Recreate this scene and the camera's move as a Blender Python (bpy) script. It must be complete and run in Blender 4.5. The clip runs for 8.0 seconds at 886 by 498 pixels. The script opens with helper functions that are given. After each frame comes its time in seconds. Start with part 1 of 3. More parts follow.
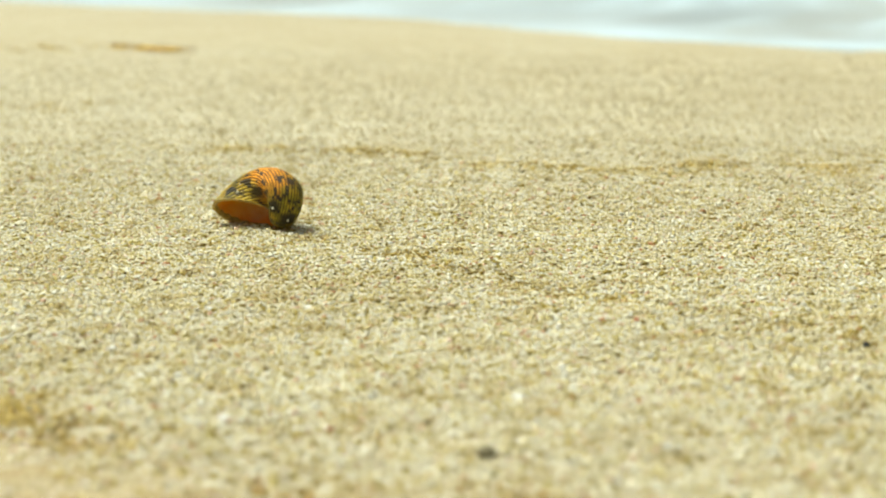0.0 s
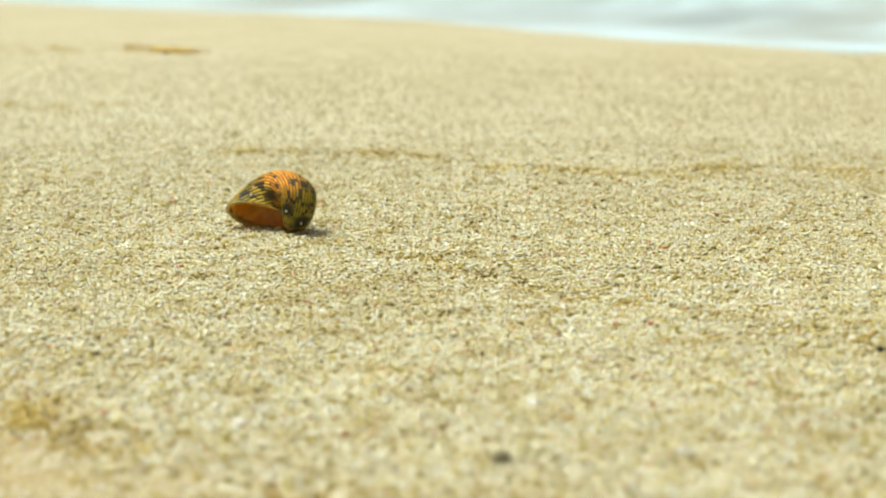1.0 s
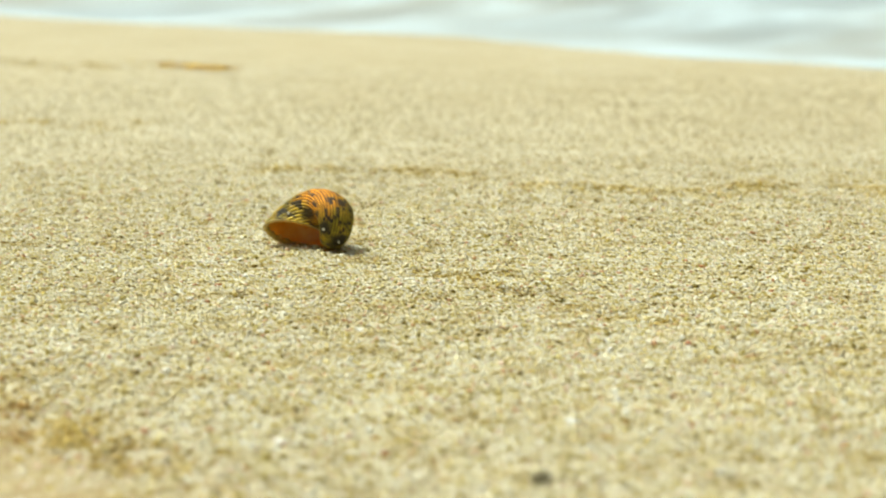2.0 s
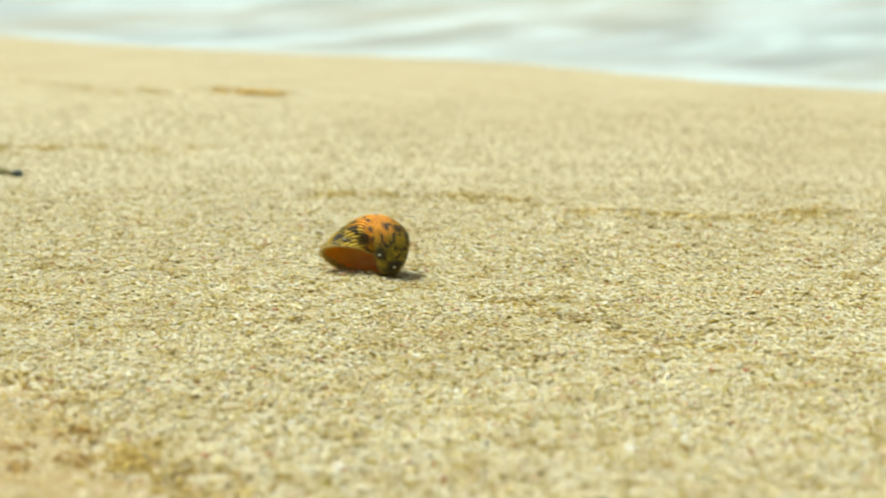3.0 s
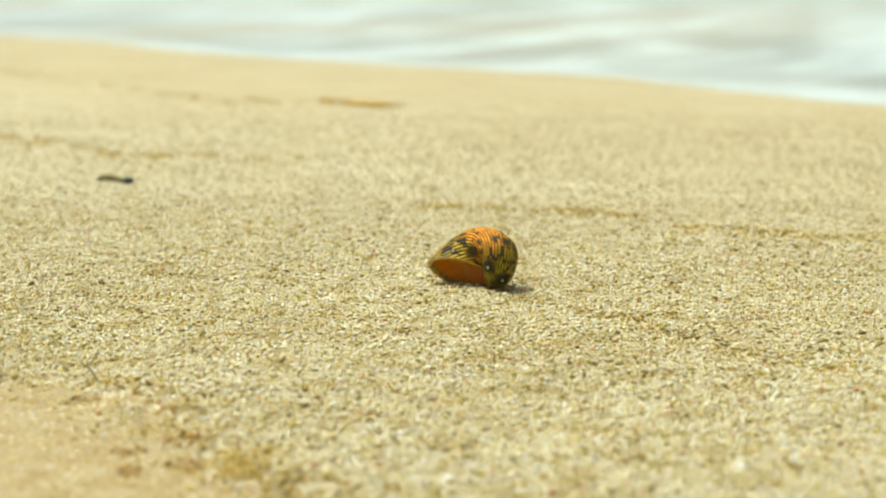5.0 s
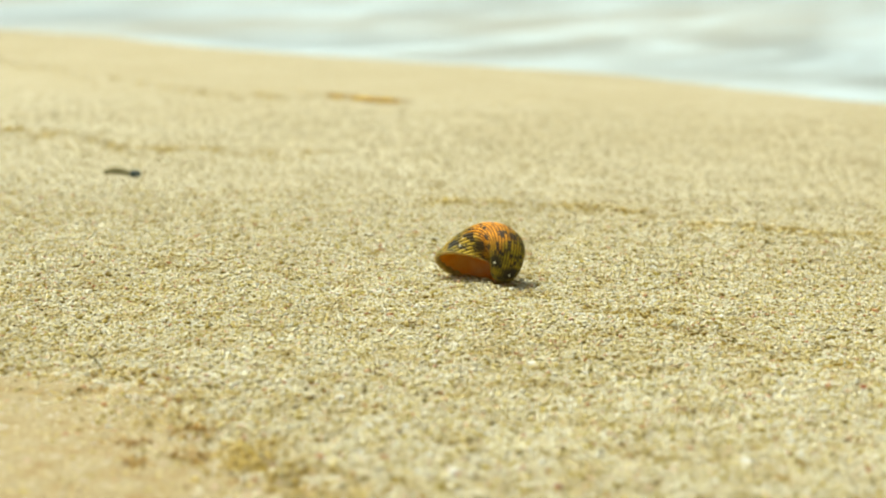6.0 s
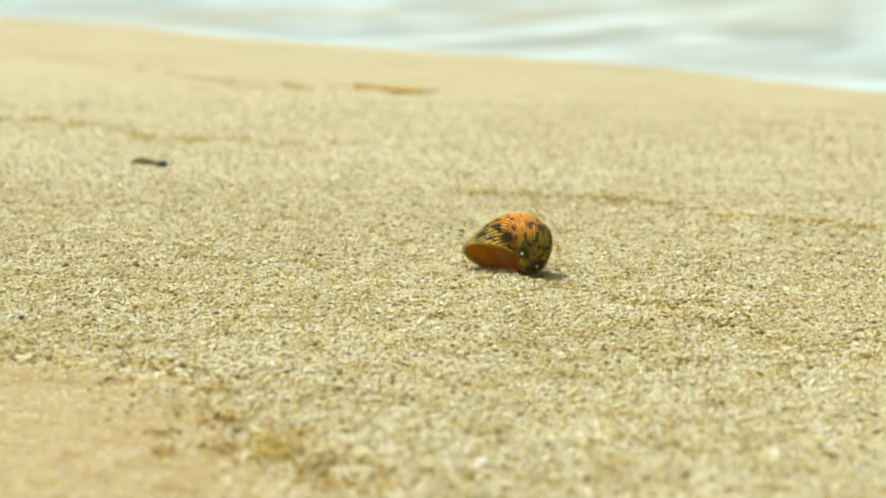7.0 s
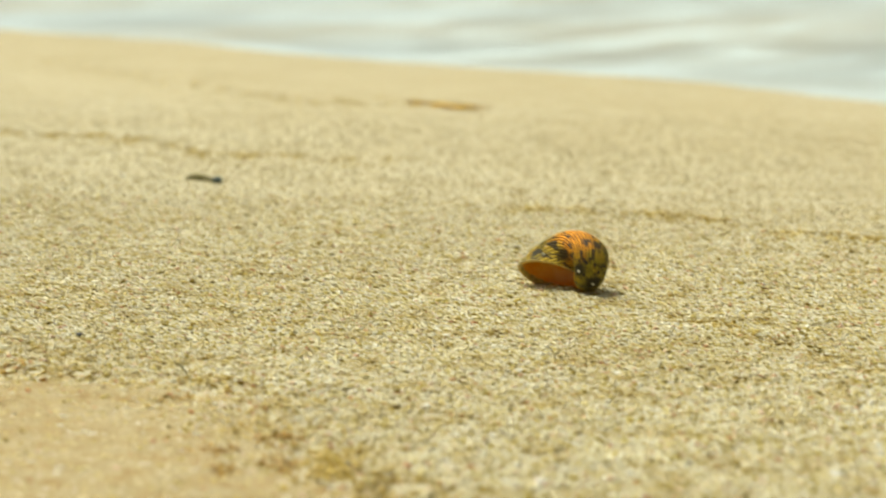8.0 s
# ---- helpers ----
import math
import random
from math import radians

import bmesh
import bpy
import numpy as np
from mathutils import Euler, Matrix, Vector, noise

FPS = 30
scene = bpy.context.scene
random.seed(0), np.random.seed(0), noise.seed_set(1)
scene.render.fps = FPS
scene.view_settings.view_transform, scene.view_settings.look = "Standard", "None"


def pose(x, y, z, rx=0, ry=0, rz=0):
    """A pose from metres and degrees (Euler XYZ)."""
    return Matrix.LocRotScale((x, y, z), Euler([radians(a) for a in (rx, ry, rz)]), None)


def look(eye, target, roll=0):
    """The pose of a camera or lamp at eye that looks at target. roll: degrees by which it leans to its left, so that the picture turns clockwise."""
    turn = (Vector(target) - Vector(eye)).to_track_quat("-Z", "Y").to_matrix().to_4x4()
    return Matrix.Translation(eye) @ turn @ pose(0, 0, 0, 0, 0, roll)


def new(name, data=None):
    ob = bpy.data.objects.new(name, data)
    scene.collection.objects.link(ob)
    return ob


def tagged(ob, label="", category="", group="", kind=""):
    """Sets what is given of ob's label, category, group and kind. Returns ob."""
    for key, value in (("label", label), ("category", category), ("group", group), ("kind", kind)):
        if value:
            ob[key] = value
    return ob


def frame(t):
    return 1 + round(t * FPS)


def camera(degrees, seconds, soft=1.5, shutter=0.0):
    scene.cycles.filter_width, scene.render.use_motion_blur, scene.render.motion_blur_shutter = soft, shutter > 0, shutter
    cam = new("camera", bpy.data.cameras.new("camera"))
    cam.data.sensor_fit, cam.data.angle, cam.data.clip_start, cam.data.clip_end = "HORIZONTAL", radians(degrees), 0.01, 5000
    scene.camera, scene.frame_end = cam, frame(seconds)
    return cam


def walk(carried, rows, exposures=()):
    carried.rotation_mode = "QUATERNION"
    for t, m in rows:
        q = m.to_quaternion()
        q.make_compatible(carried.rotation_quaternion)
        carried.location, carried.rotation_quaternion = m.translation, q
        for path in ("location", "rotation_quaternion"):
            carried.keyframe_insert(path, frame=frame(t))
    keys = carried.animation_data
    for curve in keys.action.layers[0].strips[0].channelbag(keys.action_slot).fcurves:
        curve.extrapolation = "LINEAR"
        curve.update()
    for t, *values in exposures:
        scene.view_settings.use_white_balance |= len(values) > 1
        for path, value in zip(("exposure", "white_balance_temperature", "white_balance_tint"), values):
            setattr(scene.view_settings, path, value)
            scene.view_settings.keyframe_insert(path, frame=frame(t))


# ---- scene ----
cam = camera(22.0, 8.0, soft=2.0, shutter=0.9)
# focus at the depth of the shell, shallow field of a long lens
cam.data.dof.use_dof = True
cam.data.dof.focus_distance = 0.695
cam.data.dof.aperture_fstop = 19.0
ROWS = [
    (0.0, 0.0, 0.0, 0.108, 80.97, 0.0, 0.0),
    (0.5, -6e-05, -8e-05, 0.10848, 80.973, -0.007, 0.197),
    (1.0, -0.00074, -0.0005, 0.10902, 80.975, -0.022, 0.279),
    (1.5, -0.00185, -0.00127, 0.10969, 81.169, 0.011, 0.618),
    (1.7, -0.00216, -0.0013, 0.11018, 81.214, 0.001, 0.799),
    (2.8, -0.00378, -0.00323, 0.11033, 81.91, 0.071, 1.989),
    (3.0, -0.00494, -0.00318, 0.1108, 81.979, 0.033, 2.286),
    (3.5, -0.0065, -0.00273, 0.11043, 82.13, 0.065, 3.249),
    (4.0, -0.00651, -0.00267, 0.11022, 82.261, -0.093, 3.989),
    (4.5, -0.00671, -0.00298, 0.11036, 82.305, -0.389, 4.56),
    (4.7, -0.00704, -0.00427, 0.11081, 82.316, -0.469, 4.78),
    (6.0, -0.00754, -0.00347, 0.10958, 82.244, -1.027, 5.15),
    (6.5, -0.00812, -0.00349, 0.10948, 82.035, -1.109, 5.442),
    (7.0, -0.00838, -0.00314, 0.10946, 82.005, -1.1, 5.798),
    (7.5, -0.00948, -0.00255, 0.1095, 82.058, -1.073, 6.283),
    (8.0, -0.01044, -0.00319, 0.1103, 82.348, -1.013, 7.044),
]
EXPOSURES = [(0.0, -0.15, 6700, -1), (1.0, -0.15, 6700, -1), (3.0, -0.17, 7020, -2), (3.8, -0.19, 7150, -2), (4.6, -0.19, 7300, -1), (6.0, -0.19, 7100, -2), (6.5, -0.19, 7080, -2), (7.4, -0.21, 7200, -2), (8.0, -0.33, 7600, 0)]
walk(cam, [(t, pose(*row)) for t, *row in ROWS], EXPOSURES)

# ---- daylight ----
SUN_WAY = Vector((-0.38, 0.13, 0.92)).normalized()  # towards the sun
world = bpy.data.worlds.new("sky")
scene.world = world
world.use_nodes = True
wn, wl = world.node_tree.nodes, world.node_tree.links
wn.clear()
sky = wn.new("ShaderNodeTexSky")
sky.sky_type = "NISHITA"
sky.sun_disc = False
sky.sun_elevation = math.asin(SUN_WAY.z)
sky.sun_rotation = math.atan2(SUN_WAY.x, SUN_WAY.y)
sky.air_density = 0.4
sky.dust_density = 10.0
sky.ozone_density = 0.0
back = wn.new("ShaderNodeBackground")
back.inputs["Strength"].default_value = 0.15
wo = wn.new("ShaderNodeOutputWorld")
haze = wn.new("ShaderNodeHueSaturation")
haze.inputs["Saturation"].default_value = 0.0
wl.new(sky.outputs["Color"], haze.inputs["Color"])
wl.new(haze.outputs["Color"], back.inputs["Color"])
wl.new(back.outputs["Background"], wo.inputs["Surface"])
sun = new("sun", bpy.data.lights.new("sun", "SUN"))
sun.data.energy = 2.25
sun.data.angle = radians(1.5)
sun.data.color = (1.0, 0.985, 0.955)
sun.matrix_world = look(SUN_WAY * 20, (0, 0, 0))


# ---- materials ----
class Nodes:
    """A small helper to write node materials."""

    def __init__(self, name):
        self.mat = bpy.data.materials.new(name)
        self.mat.use_nodes = True
        self.n, self.l = self.mat.node_tree.nodes, self.mat.node_tree.links
        self.bsdf = self.n["Principled BSDF"]

    def add(self, kind, **values):
        node = self.n.new("ShaderNode" + kind)
        for key, value in values.items():
            if key in node.inputs:
                self.put(node.inputs[key], value)
            else:
                setattr(node, key, value)
        return node

    def put(self, socket, value):
        if isinstance(value, bpy.types.NodeSocket):
            self.l.new(value, socket)
        else:
            socket.default_value = value

    def ramp(self, fac, *stops, mode="LINEAR"):
        node = self.n.new("ShaderNodeValToRGB")
        node.color_ramp.interpolation = mode
        e = node.color_ramp.elements
        while len(e) < len(stops):
            e.new(0.5)
        for i, (at, colour) in enumerate(stops):
            e[i].position, e[i].color = at, (*colour, 1)
        self.l.new(fac, node.inputs["Fac"])
        return node.outputs["Color"]

    def math(self, op, a, b=0.0):
        node = self.n.new("ShaderNodeMath")
        node.operation = op
        self.put(node.inputs[0], a)
        self.put(node.inputs[1], b)
        return node.outputs[0]

    def mix(self, fac, a, b, blend="MIX"):
        node = self.n.new("ShaderNodeMix")
        node.data_type, node.blend_type = "RGBA", blend
        self.put(node.inputs[0], fac)
        for s, v in ((node.inputs[6], a), (node.inputs[7], b)):
            self.put(s, (*v, 1) if isinstance(v, tuple) else v)
        return node.outputs[2]

    def noise(self, co, scale, detail=4.0, rough=0.55, out="Fac"):
        node = self.n.new("ShaderNodeTexNoise")
        self.l.new(co, node.inputs["Vector"])
        node.inputs["Scale"].default_value = scale
        node.inputs["Detail"].default_value = detail
        node.inputs["Roughness"].default_value = rough
        return node.outputs[out]

    def voronoi(self, co, scale, out="Color", feature="F1"):
        node = self.n.new("ShaderNodeTexVoronoi")
        node.feature = feature
        self.l.new(co, node.inputs["Vector"])
        node.inputs["Scale"].default_value = scale
        return node.outputs[out]

    def bump(self, height, strength, distance):
        node = self.n.new("ShaderNodeBump")
        node.inputs["Strength"].default_value = strength
        node.inputs["Distance"].default_value = distance
        self.l.new(height, node.inputs["Height"])
        self.l.new(node.outputs[0], self.bsdf.inputs["Normal"])
        return node

    def place(self):
        return self.n.new("ShaderNodeNewGeometry").outputs["Position"]

    def finish(self, colour=None, rough=None, **values):
        if colour is not None:
            self.put(self.bsdf.inputs["Base Color"], (*colour, 1) if isinstance(colour, tuple) else colour)
        if rough is not None:
            self.put(self.bsdf.inputs["Roughness"], rough)
        for key, value in values.items():
            self.put(self.bsdf.inputs[key.replace("_", " ")], value)
        return self.mat

    def let_through(self, share, colour):
        """Lets part of the light pass through, as thin or clear grains do."""
        far = self.n.new("ShaderNodeBsdfTranslucent")
        self.put(far.inputs["Color"], (*colour, 1) if isinstance(colour, tuple) else colour)
        both = self.n.new("ShaderNodeMixShader")
        both.inputs[0].default_value = share
        self.l.new(self.bsdf.outputs[0], both.inputs[1])
        self.l.new(far.outputs[0], both.inputs[2])
        self.l.new(both.outputs[0], self.n["Material Output"].inputs["Surface"])


def channel(m, colour, which):
    node = m.n.new("ShaderNodeSeparateColor")
    m.l.new(colour, node.inputs[0])
    return node.outputs[which]


SHORE = Vector((0.155, 1.87))
ALONG = Vector((-1.02, 0.93)).normalized()
SEAWARD = Vector((0.93, 1.02)).normalized()


def out_to_sea(m, p):
    """Metres from the shore line, plus towards the sea."""
    out = m.n.new("ShaderNodeVectorMath")
    out.operation = "DOT_PRODUCT"
    m.l.new(p, out.inputs[0])
    out.inputs[1].default_value = (SEAWARD.x, SEAWARD.y, 0.0)
    return m.math("SUBTRACT", out.outputs["Value"], SHORE.x * SEAWARD.x + SHORE.y * SEAWARD.y)


def wetted(m, p, colour):
    """Sand is damp, and so darker, where the last wave ran up it."""
    reach = m.math("ADD", out_to_sea(m, p), m.math("MULTIPLY", m.noise(p, 5.0, 4.0), 0.3))
    damp = m.ramp(m.math("ADD", reach, 0.9), (0.10, (1.0, 1.0, 1.0)), (0.65, (0.90, 0.87, 0.82)))
    return m.mix(1.0, colour, damp, "MULTIPLY")


def sand_sheet_material():
    m = Nodes("sand_bed")
    p = m.place()
    cell = channel(m, m.voronoi(p, 900.0), 0)
    grain = m.ramp(cell, (0.0, (0.355, 0.26, 0.105)), (0.18, (0.46, 0.38, 0.20)), (0.5, (0.56, 0.51, 0.335)), (0.8, (0.62, 0.585, 0.44)), (1.0, (0.685, 0.67, 0.555)))
    soft = m.noise(p, 9.0, 5.0)
    patch = m.ramp(soft, (0.35, (0.90, 0.86, 0.78)), (0.65, (1.0, 1.0, 1.0)))
    colour = m.mix(1.0, grain, patch, "MULTIPLY")
    fine = m.noise(p, 260.0, 4.0, 0.65)
    colour = m.mix(m.ramp(fine, (0.40, (0.0, 0.0, 0.0)), (0.7, (0.55, 0.55, 0.55))), colour, (0.60, 0.565, 0.42))
    colour = wetted(m, p, colour)
    height = m.math("ADD", m.math("MULTIPLY", m.voronoi(p, 900.0, "Distance"), -0.6), m.math("MULTIPLY", m.noise(p, 420.0, 3.0), 1.0))
    m.bump(height, 1.0, 0.0010)
    return m.finish(colour, 0.92)


def grain_material(name, spread):
    m = Nodes(name)
    pick = m.n.new("ShaderNodeNewGeometry").outputs["Random Per Island"]
    tones = (
        (0.0, (0.17, 0.125, 0.012)),
        (0.06, (0.34, 0.25, 0.030)),
        (0.14, (0.57, 0.46, 0.11)),
        (0.26, (0.73, 0.64, 0.295)),
        (0.46, (0.81, 0.74, 0.475)),
        (0.72, (0.85, 0.82, 0.655)),
        (0.90, (0.89, 0.89, 0.82)),
        (0.945, (0.90, 0.90, 0.85)),
        (0.97, (0.76, 0.52, 0.36)),
        (1.0, (0.56, 0.24, 0.09)),
    )
    mean = (0.71, 0.66, 0.46)
    colour = m.ramp(pick, *((at, tuple(a + (c - a) * spread for a, c in zip(mean, rgb))) for at, rgb in tones))
    p = m.place()
    cloud = m.ramp(m.noise(p, 14.0, 4.0), (0.35, (0.90, 0.87, 0.78)), (0.65, (1.0, 1.0, 1.0)))
    # random ochre blotches, coloured in for the shadows among clumped grains
    blotch = m.ramp(m.noise(p, 75.0, 4.0, 0.6), (0.37, (0.80, 0.71, 0.48)), (0.51, (1.0, 1.0, 1.0)))
    cloud = m.mix(1.0, cloud, blotch, "MULTIPLY")
    m.bump(m.noise(p, 2500.0, 2.0), 0.3, 0.0002)
    colour = wetted(m, p, m.mix(1.0, colour, cloud, "MULTIPLY"))
    m.let_through(0.16, m.mix(1.0, colour, (1.0, 0.92, 0.50), "MULTIPLY"))
    return m.finish(colour, 0.62)


def ochre_grain_material(name, share, red=0.0):
    m = Nodes(name)
    pick = m.n.new("ShaderNodeNewGeometry").outputs["Random Per Island"]
    tones = ((0.0, (0.28, 0.17, 0.02)), (0.3, (0.50, 0.35, 0.06)), (0.7, (0.64, 0.49, 0.16)), (1.0, (0.74, 0.63, 0.32)))
    colour = m.ramp(pick, *((at, tuple(c * share * k for c, k in zip(rgb, (1.0 + red * 0.12, 1.0 - red * 0.26, 1.0 - red * 0.5)))) for at, rgb in tones))
    m.bump(m.noise(m.place(), 2500.0, 2.0), 0.3, 0.0002)
    return m.finish(colour, 0.65)


def fine_sand_material():
    m = Nodes("fine_sand")
    p = m.place()
    tone = m.ramp(m.noise(p, 110.0, 7.0, 0.74), (0.36, (0.37, 0.25, 0.095)), (0.46, (0.44, 0.345, 0.18)), (0.62, (0.47, 0.39, 0.235)))
    speck = m.ramp(m.noise(p, 1100.0, 2.0), (0.35, (0.76, 0.70, 0.56)), (0.52, (1.0, 1.0, 1.0)))
    m.bump(m.noise(p, 600.0, 4.0, 0.65), 1.0, 0.0012)
    return m.finish(m.mix(1.0, tone, speck, "MULTIPLY"), 0.9)


def water_material():
    m = Nodes("shallow_sea")
    p = m.place()
    out = out_to_sea(m, p)
    bend = m.mix(0.14, p, m.noise(p, 2.2, 2.0, 0.5, "Color"), "ADD")
    both = m.n.new("ShaderNodeCombineXYZ")
    for k, way in enumerate(((0.94, -0.34, 0.0), (0.085, 0.235, 0.0))):
        dot = m.add("VectorMath", operation="DOT_PRODUCT")
        m.l.new(bend, dot.inputs[0])
        dot.inputs[1].default_value = way
        m.l.new(dot.outputs["Value"], both.inputs[k])
    q = both.outputs[0]
    # sheets of foam between troughs of murky water
    sheet = m.ramp(m.noise(q, 8.0, 6.0, 0.64), (0.42, (0, 0, 0)), (0.57, (1, 1, 1)))
    lace = m.ramp(m.noise(q, 17.0, 5.0, 0.7), (0.40, (0.45, 0.45, 0.45)), (0.58, (1, 1, 1)))
    mask = m.math("MULTIPLY", m.math("MULTIPLY", sheet, lace), 0.78)
    # the thick white front of the wash
    reach = m.math("ADD", out, m.math("MULTIPLY", m.math("SUBTRACT", m.noise(p, 5.0, 3.0), 0.5), 0.42))
    front = m.ramp(m.math("ADD", reach, 0.5), (0.44, (1, 1, 1)), (0.58, (0, 0, 0)))
    mask = m.math("MAXIMUM", mask, m.math("MULTIPLY", front, 0.80))
    murk = m.ramp(m.noise(q, 2.1, 3.0), (0.40, (0.37, 0.43, 0.44)), (0.60, (0.40, 0.40, 0.34)))
    colour = m.mix(mask, murk, (0.58, 0.70, 0.75))
    rough = m.math("ADD", m.math("MULTIPLY", mask, 0.3), 0.36)
    m.bump(m.noise(q, 9.0, 4.0), 0.12, 0.01)
    cover = m.ramp(m.math("ADD", out, 0.30), (0.10, (0.0, 0.0, 0.0)), (0.24, (0.94, 0.94, 0.94)), (0.8, (1, 1, 1)))
    return m.finish(colour, rough, IOR=1.33, Alpha=cover)


def foam_material():
    m = Nodes("sea_foam")
    p = m.place()
    m.bump(m.voronoi(p, 160.0, "Distance"), 0.7, 0.002)
    tint = m.ramp(m.noise(p, 25.0, 4.0), (0.35, (0.47, 0.54, 0.57)), (0.6, (0.56, 0.63, 0.65)))
    return m.finish(tint, 0.55)


SHELL_SIZE = 0.01125
CORDS = 36


def shell_material():
    m = Nodes("banded_shell")
    uv = m.n.new("ShaderNodeUVMap").outputs[0]
    sep = m.n.new("ShaderNodeSeparateXYZ")
    m.l.new(uv, sep.inputs[0])
    u, v = sep.outputs[0], sep.outputs[1]  # turns back from the lip (minus), and round the tube
    p = m.n.new("ShaderNodeTexCoord").outputs["Object"]
    size = m.add("VectorMath", operation="SCALE")
    m.l.new(p, size.inputs[0])
    size.inputs["Scale"].default_value = 1.0 / SHELL_SIZE
    q = size.outputs[0]
    wander = m.noise(q, 3.0, 5.0, 0.62)

    def near(x, y, z, reach):
        """1 at a spot of the shell, 0 from the reach on, with a ragged edge."""
        gap = m.add("VectorMath", operation="DISTANCE")
        m.l.new(q, gap.inputs[0])
        gap.inputs[1].default_value = (x, y, z)
        ragged = m.math("ADD", gap.outputs["Value"], m.math("MULTIPLY", m.math("SUBTRACT", wander, 0.5), 1.1 * reach))
        return m.ramp(m.math("DIVIDE", ragged, 2.0 * reach), (0.22, (1, 1, 1)), (0.5, (0, 0, 0)))

    olive = m.ramp(wander, (0.38, (0.10, 0.085, 0.012)), (0.52, (0.27, 0.21, 0.018)), (0.64, (0.40, 0.25, 0.02)))
    bright = m.ramp(m.noise(q, 5.0, 4.0), (0.36, (0.52, 0.18, 0.006)), (0.6, (0.86, 0.35, 0.016)))
    colour = m.mix(near(-0.32, 0.74, -1.15, 0.98), olive, bright)
    colour = m.mix(near(0.15, 0.20, -1.45, 0.50), colour, (0.60, 0.42, 0.045))
    cord = m.math("FLOOR", m.math("MULTIPLY", v, float(CORDS)))
    cells = m.n.new("ShaderNodeCombineXYZ")
    m.l.new(m.math("MULTIPLY", u, 17.0), cells.inputs[0])
    m.l.new(m.math("MULTIPLY", cord, 0.55), cells.inputs[1])
    dash = m.noise(cells.outputs[0], 1.0, 3.0, 0.6)
    lip = near(0.36, 0.42, -1.60, 0.55)
    crowd = m.math("ADD", m.math("MULTIPLY", lip, 0.07), m.math("MULTIPLY", m.math("SUBTRACT", 0.5, wander), 0.20))
    dark = m.ramp(m.math("ADD", dash, crowd), (0.53, (0, 0, 0)), (0.60, (0.92, 0.92, 0.92)))
    for spot in ((-0.02, 0.27, -1.16, 0.26), (-0.53, -0.25, -0.80, 0.26), (-0.73, 0.59, -0.50, 0.20), (-0.46, -0.45, -0.25, 0.30), (-0.35, 0.10, -1.05, 0.20)):
        dark = m.math("MAXIMUM", dark, m.math("MULTIPLY", near(*spot), 0.9))
    colour = m.mix(dark, colour, (0.018, 0.019, 0.018))
    groove = m.math("ABSOLUTE", m.math("SINE", m.math("MULTIPLY", v, CORDS * math.pi)))
    line = m.ramp(groove, (0.18, (0.92, 0.92, 0.92)), (0.72, (0.0, 0.0, 0.0)))
    colour = m.mix(line, colour, (0.045, 0.027, 0.006))
    m.bump(m.noise(p, 900.0, 4.0), 0.35, 0.0003)
    return m.finish(colour, m.math("ADD", m.math("MULTIPLY", wander, 0.3), 0.40), Specular_IOR_Level=0.22)


def mottled(name, low, high, scale, rough, relief=0.0004):
    m = Nodes(name)
    p = m.n.new("ShaderNodeTexCoord").outputs["Object"]
    colour = m.ramp(m.noise(p, scale, 5.0, 0.6), (0.32, low), (0.68, high))
    m.bump(m.noise(p, scale * 4.0, 4.0), 0.6, relief)
    return m.finish(colour, rough)


SAND = sand_sheet_material()
GRAIN = grain_material("sand_grain", 1.0)
# same sand, its tones evened to fit the camera's soft view far off
EVENED = grain_material("evened_sand_grain", 0.35)
OCHRE = ochre_grain_material("ochre_grain", 1.0)
RUST = ochre_grain_material("rusty_grain", 0.90, 0.45)
DARKOCHRE = ochre_grain_material("dark_ochre_grain", 0.84)
WATER = water_material()
FINE = fine_sand_material()
FOAM = foam_material()
SHELL = shell_material()
NACRE = mottled("shell_lip", (0.30, 0.20, 0.03), (0.66, 0.46, 0.12), 420.0, 0.35)
# made-up orange for the lining, standing in for the hermit crab's body
INNER = mottled("crab_orange_lining", (0.88, 0.32, 0.025), (0.95, 0.50, 0.10), 160.0, 0.22)
CRUST = mottled("white_crust", (0.62, 0.60, 0.45), (0.82, 0.80, 0.68), 900.0, 0.7)
STALK = mottled("leaf_stalk", (0.30, 0.17, 0.03), (0.48, 0.30, 0.07), 300.0, 0.6)
LEAF = mottled("dry_leaf", (0.60, 0.36, 0.015), (0.80, 0.56, 0.06), 90.0, 0.6)
BLACKSTONE = mottled("black_stone", (0.010, 0.013, 0.016), (0.035, 0.042, 0.045), 500.0, 0.35)
TEAL = mottled("dark_teal_stone", (0.012, 0.030, 0.028), (0.05, 0.085, 0.075), 500.0, 0.45)
WEED = mottled("dried_weed", (0.09, 0.085, 0.025), (0.24, 0.20, 0.07), 400.0, 0.7)
CORAL = mottled("red_coral", (0.34, 0.09, 0.03), (0.52, 0.20, 0.08), 700.0, 0.6)
OLIVE = mottled("olive_stone", (0.16, 0.14, 0.07), (0.34, 0.30, 0.18), 400.0, 0.7)
CHALK = mottled("white_shell_chip", (0.70, 0.68, 0.58), (0.88, 0.87, 0.80), 500.0, 0.45)


# ---- geometry helpers ----
def mesh_of(name, verts, faces, material, smooth=True):
    me = bpy.data.meshes.new(name)
    me.from_pydata(verts, [], faces)
    me.materials.append(material)
    me.polygons.foreach_set("use_smooth", [smooth] * len(me.polygons))
    me.update()
    return me


def part(name, bm, material, parent, label=""):
    me = bpy.data.meshes.new(name)
    bm.to_mesh(me)
    bm.free()
    me.materials.append(material)
    me.polygons.foreach_set("use_smooth", [True] * len(me.polygons))
    ob = new(name, me)
    ob.parent = parent
    return tagged(ob, label)


